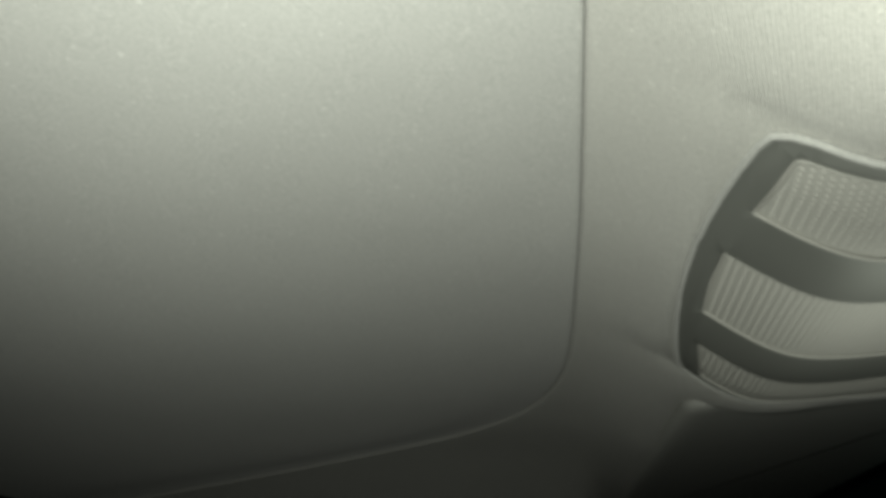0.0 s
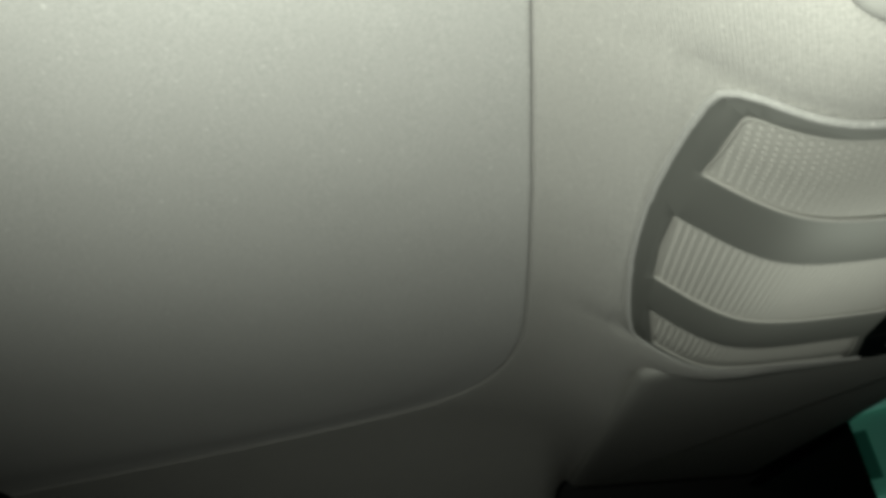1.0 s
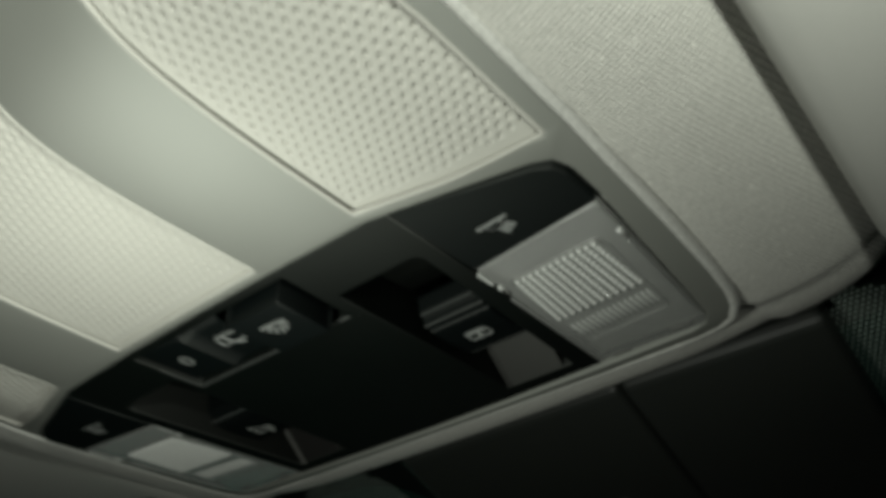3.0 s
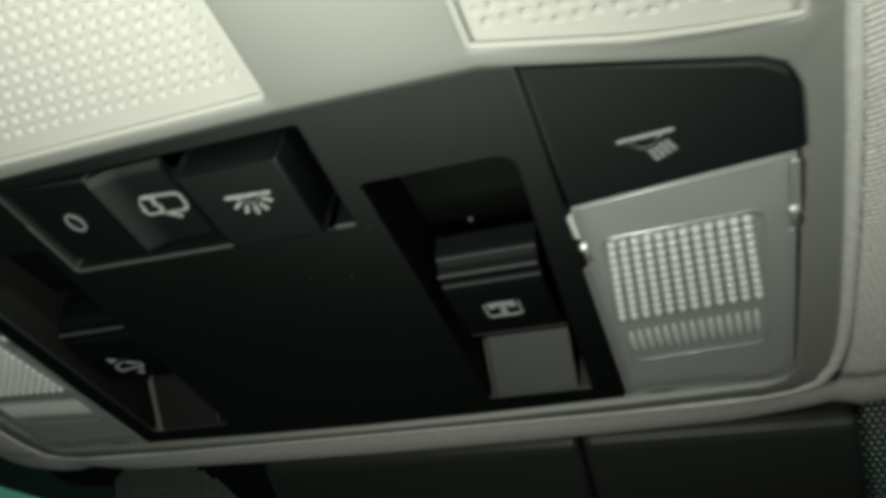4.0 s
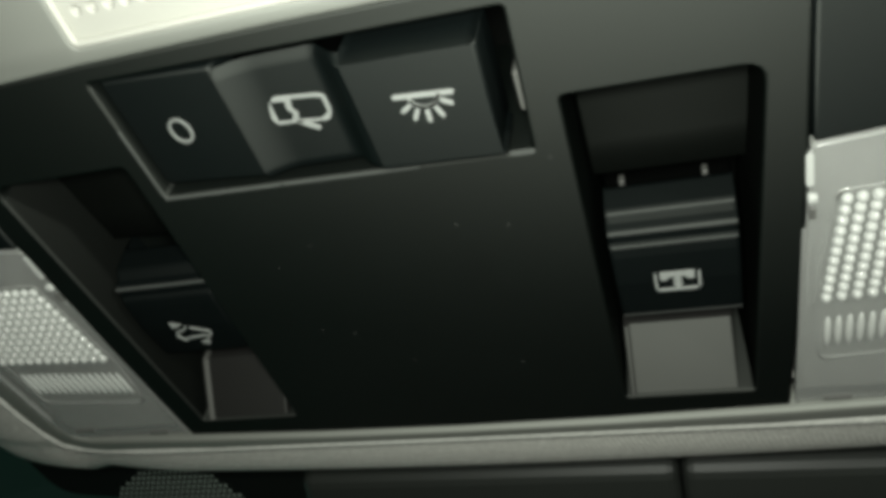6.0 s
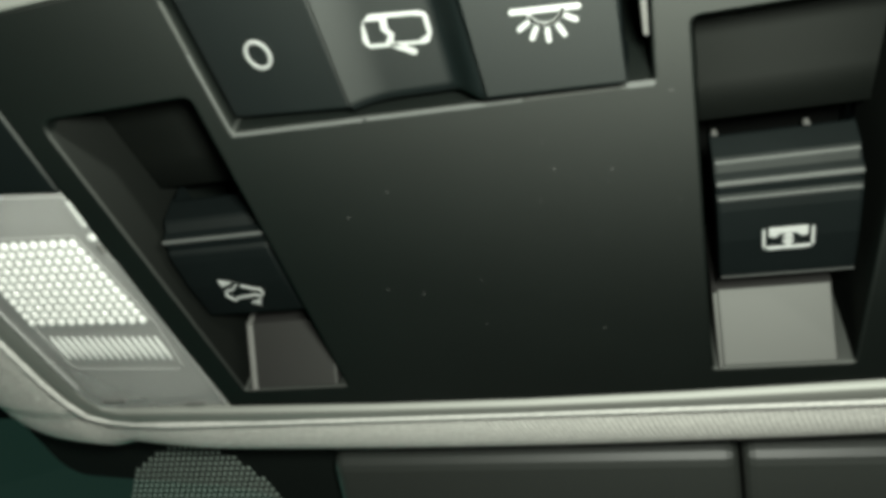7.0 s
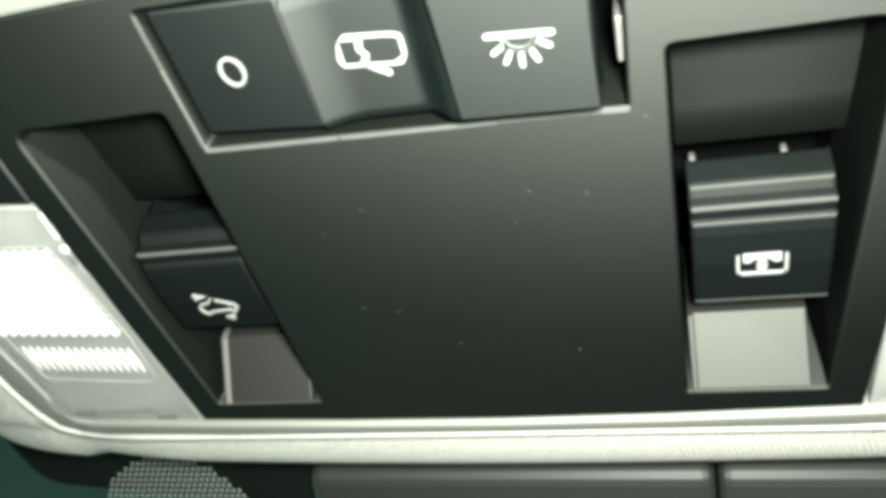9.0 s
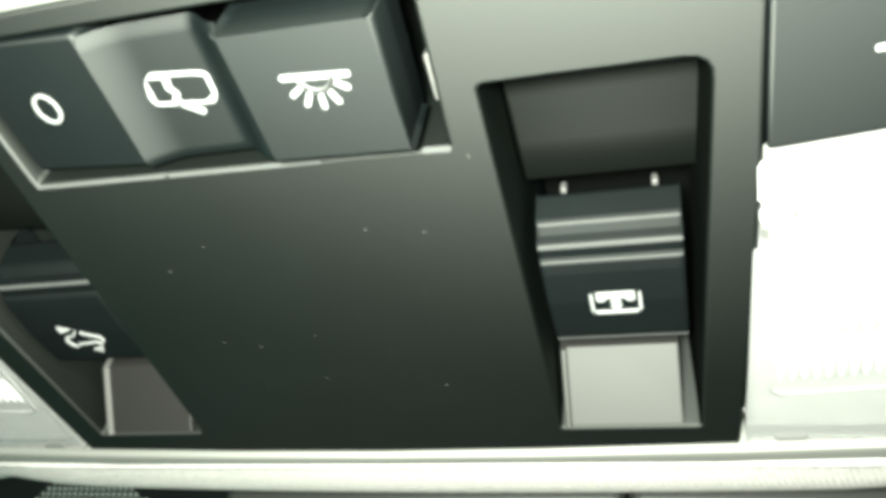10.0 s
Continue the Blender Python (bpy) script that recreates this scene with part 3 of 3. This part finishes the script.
# the two sliding switches in their recesses
def slide_switch(k):
    def mx(bm):
        if k < 0:
            for v in bm.verts:
                v.co.x = -v.co.x
            bmesh.ops.reverse_faces(bm, faces=bm.faces)
        return bm
    kind = "shade slider" if k > 0 else "tilt slider"
    wall = [(-0.0744, FACE + 0.0007), (-0.0736, FACE + 0.0010), (-0.0730, FACE + 0.0020), (-0.0726, FACE + 0.0038), (-0.0720, FACE + 0.0062), (-0.0711, FACE + 0.0086), (-0.0698, FACE + 0.0103),
            (-0.0678, FACE + 0.0113), (-0.0640, FACE + 0.0119), (-0.0560, FACE + 0.0125), (-0.0490, FACE + 0.0130), (-0.0486, FACE + 0.0134), (-0.0485, FACE + 0.0270)]
    slope = sweep(wall, 0.0347, 0.0594)
    part("recess_slope", mx(soft(slope)), M_HOLLOW, panel, "curved black finger hollow")
    side = sheet(12, 6, lambda u, v: (0.0600 - 0.0033 * u - 0.0008 * v, -0.0730 + 0.0670 * u, FACE + 0.0004 + 0.018 * v))
    part("recess_side", mx(side), M_HOLLOW, panel, "slanted black wall of the hollow")
    prof = [(-0.0300, FACE + 0.0260), (-0.0302, FACE + 0.0126), (-0.0464, FACE + 0.0116), (-0.0472, FACE + 0.0112), (-0.0474, FACE + 0.0104), (-0.0468, FACE + 0.0064), (-0.0465, FACE + 0.0058), (-0.0461, FACE + 0.0055),
            (-0.0452, FACE + 0.0048), (-0.0449, FACE + 0.0036), (-0.0446, FACE + 0.0030), (-0.0440, FACE + 0.0029), (-0.0426, FACE + 0.0029), (-0.0422, FACE + 0.0025), (-0.0417, FACE + 0.0023),
            (-0.0400, FACE + 0.0021), (-0.0340, FACE + 0.0020), (-0.0262, FACE + 0.0027), (-0.0254, FACE + 0.0029), (-0.0250, FACE + 0.0034), (-0.0248, FACE + 0.0044), (-0.0247, FACE + 0.0260)]
    sw = part("slide_switch", mx(sweep(prof, 0.0362, 0.0560)), M_SWITCH, console, "ridged black " + kind + " switch")
    # Pale strokes paint the light that the ridges catch.
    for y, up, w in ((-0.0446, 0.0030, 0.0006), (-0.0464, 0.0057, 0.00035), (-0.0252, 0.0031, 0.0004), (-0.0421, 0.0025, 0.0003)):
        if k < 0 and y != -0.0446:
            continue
        part("ridge_gleam", mx(strokes(bmesh.new(), [[(0.0367, y), (0.0556, y)]], w, FACE + up)), M_GLEAM, sw, "pale painted highlight along the ridge")
    ramp = [(-0.0159, FACE + 0.0260), (-0.0158, FACE + 0.0088), (-0.0064, FACE - 0.0001), (-0.0058, FACE + 0.0004)]
    outer = 0.0542 if k > 0 else 0.0536
    bm = sweep(ramp, 0.0360, outer, end=0.0003)
    part("recess_ramp", mx(bm), M_RAMP, panel, "satin silver grey sloping insert")
    # Strip stands in for light on the recess wall; the left one is paler.
    x0 = 0.0352 if k > 0 else outer - 0.0002
    bm = sweep([(y, z - 0.0006) for y, z in ramp], x0, x0 + (0.0009 if k > 0 else 0.0012), end=0.0003)
    part("recess_wall_gleam", mx(bm), M_RAMP if k > 0 else M_RAIL, panel, "pale strip painted as the lit recess wall")
    for x in (0.0379, 0.0525):
        part("guide_pin", mx(block(x - 0.0005, x + 0.0005, -0.0362, -0.0350, FACE + 0.0254, FACE + 0.0275, 0.0003)), M_RAIL, panel, "tiny pale guide pin deep in the slot")
    z = FACE + 0.0019
    bm = bmesh.new()
    if k > 0:
        cx, cy = 0.0461, -0.0338
        strokes(bm, [[(cx - 0.0034, cy - 0.0018), (cx - 0.0034, cy + 0.0016), (cx - 0.0031, cy + 0.0019), (cx + 0.0031, cy + 0.0019), (cx + 0.0034, cy + 0.0016), (cx + 0.0034, cy - 0.0018)]], 0.00040, z)
        filled(bm, [(cx - 0.0027, cy - 0.0022), (cx + 0.0027, cy - 0.0022), (cx + 0.0027, cy - 0.0006), (cx + 0.0018, cy - 0.0004), (cx + 0.0012, cy - 0.0011), (cx - 0.0012, cy - 0.0011), (cx - 0.0018, cy - 0.0004), (cx - 0.0027, cy - 0.0006)], z)
        filled(bm, [(cx, cy - 0.0012), (cx + 0.0008, cy - 0.0002), (cx + 0.0003, cy - 0.0001), (cx + 0.0003, cy + 0.0005), (cx + 0.0008, cy + 0.0006), (cx, cy + 0.0015), (cx - 0.0008, cy + 0.0006),
                    (cx - 0.0003, cy + 0.0005), (cx - 0.0003, cy - 0.0001), (cx - 0.0008, cy - 0.0002)], z)
        part("mark", bm, M_MARK, sw, "white sliding shade mark")
    else:
        cx, cy = -0.0457, -0.0318
        car = [(cx - 0.0036, cy + 0.0002), (cx - 0.0030, cy - 0.0008), (cx - 0.0016, cy - 0.0010), (cx - 0.0004, cy - 0.0022)]
        car2 = [(cx + 0.0004, cy - 0.0018), (cx + 0.0024, cy - 0.0008), (cx + 0.0036, cy - 0.0004), (cx + 0.0038, cy + 0.0006), (cx + 0.0030, cy + 0.0014), (cx + 0.0022, cy + 0.0008), (cx - 0.0016, cy + 0.0012),
                (cx - 0.0022, cy + 0.0018), (cx - 0.0030, cy + 0.0012), (cx - 0.0036, cy + 0.0002)]
        strokes(bm, [car, car2], 0.00034, z)
        filled(bm, [(cx - 0.0034, cy - 0.0036), (cx - 0.0010, cy - 0.0028), (cx - 0.0034, cy - 0.0020)], z)
        filled(bm, [(cx + 0.0026, cy + 0.0020), (cx + 0.0022, cy + 0.0034), (cx + 0.0006, cy + 0.0026)], z)
        part("mark", bm, M_MARK, sw, "white raised roof mark")


slide_switch(1)
slide_switch(-1)


# map lamps: a lens with a prism field and a ribbed strip over a bright pan
def map_lamp(k):
    def mx(bm):
        if k < 0:
            for v in bm.verts:
                v.co.x = -v.co.x
            bmesh.ops.reverse_faces(bm, faces=bm.faces)
        return bm
    out = LAMP_R
    lens = part("lamp_lens", mx(plate(out, r=0.0005, depth=0.0025, height=lambda x, y: FACE + 0.0004)), M_LENS, console, "clear plastic map lamp lens, unlit")
    part("lamp_pan", mx(plate(inset(out, 0.0006), r=0.0004, depth=0.001, height=lambda x, y: FACE + 0.0052)), M_PAN, lens, "pale reflector pan")
    rim_ = rounded([(0.0690, -0.0506), (0.0940, -0.0522), (0.0945, -0.0480), (0.0924, -0.0150), (0.0672, -0.0128), (0.0662, -0.0270)], [0.0012, 0.0016, 0, 0.002, 0.002, 0], 4)
    part("lens_frame", mx(strokes(bmesh.new(), [rim_ + rim_[:1]], 0.00045, FACE + 0.0003)), M_LENS, lens, "fine raised edge round the prisms")
    bm = bmesh.new()
    for i in range(12):
        for j in range(11):
            u, v = (i + 0.5) / 12, (j + 0.5) / 11
            x = (0.0693 + 0.0238 * u) * (1 - v) + (0.0668 + 0.0266 * u) * v
            y = (-0.0500 - 0.0014 * u) * (1 - v) + (-0.0275 - 0.0018 * u) * v
            m = Matrix.Translation((x, y, FACE + 0.0003)) @ Matrix.Diagonal((0.00084, 0.00106, 0.0010, 1))
            bmesh.ops.create_icosphere(bm, subdivisions=2, radius=1, matrix=m)
    part("prism_field", mx(soft(bm)), M_PRISM, lens, "field of clear prism beads")["kind"] = "stuff"
    bm = bmesh.new()
    for i in range(15):
        u = (i + 0.5) / 15
        x = 0.0676 + 0.0246 * u
        y0, y1 = -0.0238 - 0.0022 * u, -0.0156 - 0.0020 * u
        m = Matrix.Translation((x, (y0 + y1) / 2, FACE + 0.0005)) @ Matrix.Diagonal((0.00062, (y1 - y0) / 2, 0.0006, 1))
        bmesh.ops.create_icosphere(bm, subdivisions=2, radius=1, matrix=m)
    part("rib_strip", mx(soft(bm)), M_PRISM, lens, "ribbed strip of the lens")["kind"] = "stuff"
    for x0, x1, y in ((0.0681, 0.0729, -0.0016), (0.0866, 0.0923, -0.0035)):
        part("clip_slot", mx(block(x0, x1, y - 0.0004, y + 0.0004, FACE - 0.0002, FACE + 0.001, 0.0002)), M_RAIL, lens, "grey clip slot")
    for a, b, w, m in (((0.0652, -0.0578), (0.0653, -0.0530), 0.0010, M_PRISM), ((0.0646, -0.0440), (0.0638, -0.0012), 0.0006, M_LENS), ((0.0999, -0.0612), (0.0996, -0.0530), 0.0010, M_LENS), ((0.0986, -0.0460), (0.0962, -0.0085), 0.0007, M_LENS)):
        part("lens_wall", mx(strokes(bmesh.new(), [[a, b]], w, FACE + 0.0004, 0.0005)), m, lens, "clear side wall of the lens")
    for x, y in ((0.0657, -0.0500), (0.0992, -0.0512)):
        part("lens_clip", mx(block(x - 0.0007, x + 0.0007, y - 0.0007, y + 0.0007, FACE - 0.0004, FACE + 0.001, 0.0004)), M_PRISM, lens, "small clear clip")
        part("clip_notch", mx(block(x - 0.0004, x + 0.0005, y + 0.0018, y + 0.0040, FACE - 0.0001, FACE + 0.001, 0.0002)), M_RAIL, lens, "dark notch")


map_lamp(1)
map_lamp(-1)


def map_mark(k):
    bm = bmesh.new()
    z = FACE + 0.0001
    cx, cy = 0.0799, -0.0706
    strokes(bm, [[(cx - 0.0038, cy - 0.0014), (cx + 0.0038, cy - 0.0019)]], 0.0008, z)
    strokes(bm, [arc(cx - 0.0002, cy - 0.0014, 0.0022, 0.0022, 5, 175, 12)], 0.0006, z)
    for i in range(4):
        x = cx + 0.0001 + 0.0009 * i
        strokes(bm, [[(x, cy + 0.0010 - 0.0003 * i), (x + 0.0010, cy + 0.0034 - 0.0005 * i)]], 0.0006, z)
    for v in bm.verts:
        v.co.x *= k
    if k < 0:
        bmesh.ops.reverse_faces(bm, faces=bm.faces)
    owner = [o for o in console.children if o.name.startswith("lamp_switch")][0 if k > 0 else 1]
    part("mark", bm, M_MARK, owner, "pale reading lamp mark")


map_mark(1)
map_mark(-1)


# dust on the switch panel
bm = bmesh.new()
rng = random.Random(5)
for i in range(48):
    x, y = rng.uniform(-0.060, 0.060), rng.uniform(-0.064, -0.002)
    if 0.032 < abs(x) < 0.061:
        continue
    r = rng.choice((0.00008, 0.0001, 0.00013, 0.0002))
    turn0 = rng.uniform(0, 3)
    bm.faces.new([bm.verts.new((x + r * rng.uniform(0.6, 1.5) * math.cos(turn0 + q), y + r * rng.uniform(0.6, 1.5) * math.sin(turn0 + q), FACE - 0.00005)) for q in (0, 1.2, 2.5, 3.8, 5.0)])
part("dust", bm, M_DUST, panel, "pale specks of dust")["kind"] = "stuff"


# ---- sun visors ----
def visor(k):
    inner, rear, corner, base, rise, fall, front = (0.1453, -0.1740, 0.0256, 1.2020, 0.053, 0.066, 0.020) if k > 0 else (0.1266, -0.1752, 0.0285, 1.2112, 0.055, 0.090, 0.008)
    out = rounded([(inner, rear), (inner - 0.004, 0.004), (0.61, front), (0.61, rear - 0.011)], [corner, 0.014, 0.02, 0.02], 12)
    bm = bmesh.new()
    rings = []
    for d, up in ((0.012, 0.060), (0.0070, 0.0190), (0.0030, 0.0135), (0.0008, 0.0090), (0.0, 0.0055), (0.0010, 0.0030), (0.0032, 0.0014), (0.0070, 0.0005), (0.0120, 0.0001), (0.0180, 0.0)):
        rings.append([bm.verts.new((k * x, y, base + rise * (x - 0.15) - fall * (y + 0.08) + up)) for x, y in inset(out, d)])
    for a, b in zip(rings, rings[1:]):
        for i in range(len(a)):
            j = (i + 1) % len(a)
            bm.faces.new((a[i], a[j], b[j], b[i])).smooth = True
    bm.faces.new(rings[-1]).smooth = True
    bmesh.ops.recalc_face_normals(bm, faces=bm.faces)
    ob = thing("sun_visor", "pale grey vinyl sun visor folded up against the headliner", "sun visor", "sun visors")
    part("visor_body", bm, M_VISOR, ob)
    return ob


visor(1)
visor(-1)


# ---- windscreen, its enamel edge, the sensor cover and the mirror ----
def screen_z(y):
    return 1.236 - 0.45 * (y - 0.045)


screen = thing("window_1", "green tinted windscreen with a black enamel edge", "windscreen", kind="structure")
glass = part("pane", sheet(4, 8, lambda u, v: (-0.75 + 1.5 * u, 0.04 + 1.1 * v, screen_z(0.04 + 1.1 * v))), M_GLASS, screen, "green tinted glass")
glass.visible_shadow = False
part("enamel_band", sheet(8, 2, lambda u, v: (-0.74 + 1.48 * u, 0.036 + 0.011 * v, screen_z(0.036 + 0.011 * v) - 0.002)), M_FRIT, screen, "black enamel edge band")
patch = rounded([(-0.172, 0.0472), (0.172, 0.0472), (0.160, 0.066), (0.092, 0.072), (0.066, 0.098), (0.066, 0.150), (-0.066, 0.150), (-0.066, 0.098), (-0.092, 0.072), (-0.160, 0.066)], [0.001, 0.001, 0.008, 0.012, 0.012, 0.012, 0.012, 0.012, 0.012, 0.008], 5)
bm = bmesh.new()
bm.faces.new([bm.verts.new((x, y, screen_z(y) - 0.002)) for x, y in patch])
part("enamel_patch", bm, M_FRIT, screen, "black enamel patch behind the sensor cover")
for k in (1, -1):
    bm = bmesh.new()
    for i in range(30):
        for j in range(26):
            x = 0.086 + 0.0019 * (i + 0.5 * (j % 2))
            y = 0.056 + 0.0017 * j
            if (x - 0.115) ** 2 + (y - 0.086) ** 2 < 0.029 ** 2:
                z = screen_z(y) - 0.0026
                vs = [bm.verts.new((k * (x + 0.0006 * math.cos(a)), y + 0.0006 * math.sin(a), z - 0.0006 * 0.45 * math.sin(a))) for a in [math.pi / 3 * q for q in range(6)]]
                bm.faces.new(vs)
    tagged(part("enamel_dots", bm, M_DOT, screen, "dotted enamel patch"), kind="stuff")

cover = thing("sensor_cover", "dark plastic sensor cover behind the windscreen", "sensor cover")
for x0, x1 in ((-0.064, 0.0398), (0.0404, 0.112)):
    bm = block(x0, x1, 0.052, 0.150, 0.0, 0.012, 0.003)
    for v in bm.verts:
        v.co.z += screen_z(v.co.y) - 0.0145
    part("cover_shell", bm, M_COVER, cover, "dark grained cover shell")

mirror = thing("rear_view_mirror", "rear view mirror in a black housing", "mirror")
tilt = Matrix.Translation((0.03, 0.118, 1.150)) @ Euler((radians(9), 0, radians(31))).to_matrix().to_4x4()
bm = block(-0.125, 0.125, -0.012, 0.02, -0.036, 0.036, 0.010)
bm.transform(tilt)
part("housing", bm, M_COVER, mirror, "black plastic housing")
ring2 = rounded([(-0.119, -0.030), (0.119, -0.030), (0.119, 0.030), (-0.119, 0.030)], 0.012, 6)
bm = bmesh.new()
bm.faces.new([bm.verts.new(tilt @ Vector((x, -0.0125, z))) for x, z in ring2])
part("mirror_glass", bm, M_MIRROR, mirror, "silvered glass", smooth=False)
bm = block(-0.030, -0.014, 0.0, 0.03, 0.02, 0.056, 0.006)
bm.transform(tilt)
part("stem", bm, M_COVER, mirror)

# ---- the night outside ----
house = thing("apartment_building", "teal apartment block with rows of windows, glowing by itself at night", "building")
turn = Matrix.Translation((-6.2, 5.0, 0)) @ Euler((0, 0, radians(52))).to_matrix().to_4x4()
bm = block(-7.5, 7.5, 0.0, 3.0, -1.5, 3.8, 0.02)
bm.transform(turn)
# Wall, bars and ledges glow as backdrop; no lamp lights the building.
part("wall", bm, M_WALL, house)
rng = random.Random(11)
for i in range(14):
    for j in range(6):
        x, z = -6.8 + 1.05 * i, -0.95 + 0.8 * j
        w = rng.choice((0.22, 0.30, 0.36))
        bm = block(x - w, x + w, -0.03, 0.01, z - 0.22, z + 0.22, 0.01)
        bm.transform(turn)
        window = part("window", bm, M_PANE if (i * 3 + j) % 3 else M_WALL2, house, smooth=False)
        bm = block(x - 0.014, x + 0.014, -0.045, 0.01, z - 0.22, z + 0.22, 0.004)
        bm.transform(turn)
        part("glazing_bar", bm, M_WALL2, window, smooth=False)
for j in range(6):
    z = -0.55 + 0.8 * j
    bm = block(-7.5, 7.5, -0.06, 0.01, z - 0.03, z + 0.03, 0.01)
    bm.transform(turn)
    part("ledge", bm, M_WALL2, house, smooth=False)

bm = bmesh.new()
rows = []
for i in range(25):
    f = -1.3 + 4.4 * i / 24
    p = Vector((-2.65 + 0.35 * f, 2.30 + 0.40 * f, 2.071 - 0.156 * f + 0.006 * f * f))
    rows.append([bm.verts.new(p + Vector((0.75, -0.66, 0)) * 0.005 * math.cos(q) + Vector((0, 0, 0.005 * math.sin(q)))) for q in [math.pi / 3 * k for k in range(6)]])
for a, b in zip(rows, rows[1:]):
    for k in range(6):
        bm.faces.new((a[k], a[(k + 1) % 6], b[(k + 1) % 6], b[k])).smooth = True
thing("overhead_cable", "thin black overhead cable hanging before the building", "cable", data=finish(bm, "overhead_cable", M_TRIM))

# ---- the dark cabin that closes the place ----
for name, box in (("floor", (-0.75, 0.75, -1.6, 1.2, 0.28, 0.30)), ("wall_left", (-0.78, -0.75, -1.6, 0.185, 0.3, 1.32)), ("wall_right", (0.75, 0.78, -1.6, 0.10, 0.3, 1.32)),
                  ("wall_rear", (-0.78, 0.78, -1.62, -1.6, 0.3, 1.32)), ("dashboard", (-0.75, 0.75, 0.55, 1.2, 0.3, 0.72)), ("roof", (-0.78, 0.78, -1.62, 0.05, 1.30, 1.33))):
    thing(name, "dark plain cabin trim", "trim", kind="structure", data=finish(block(*box, 0.004), name, M_TRIM))
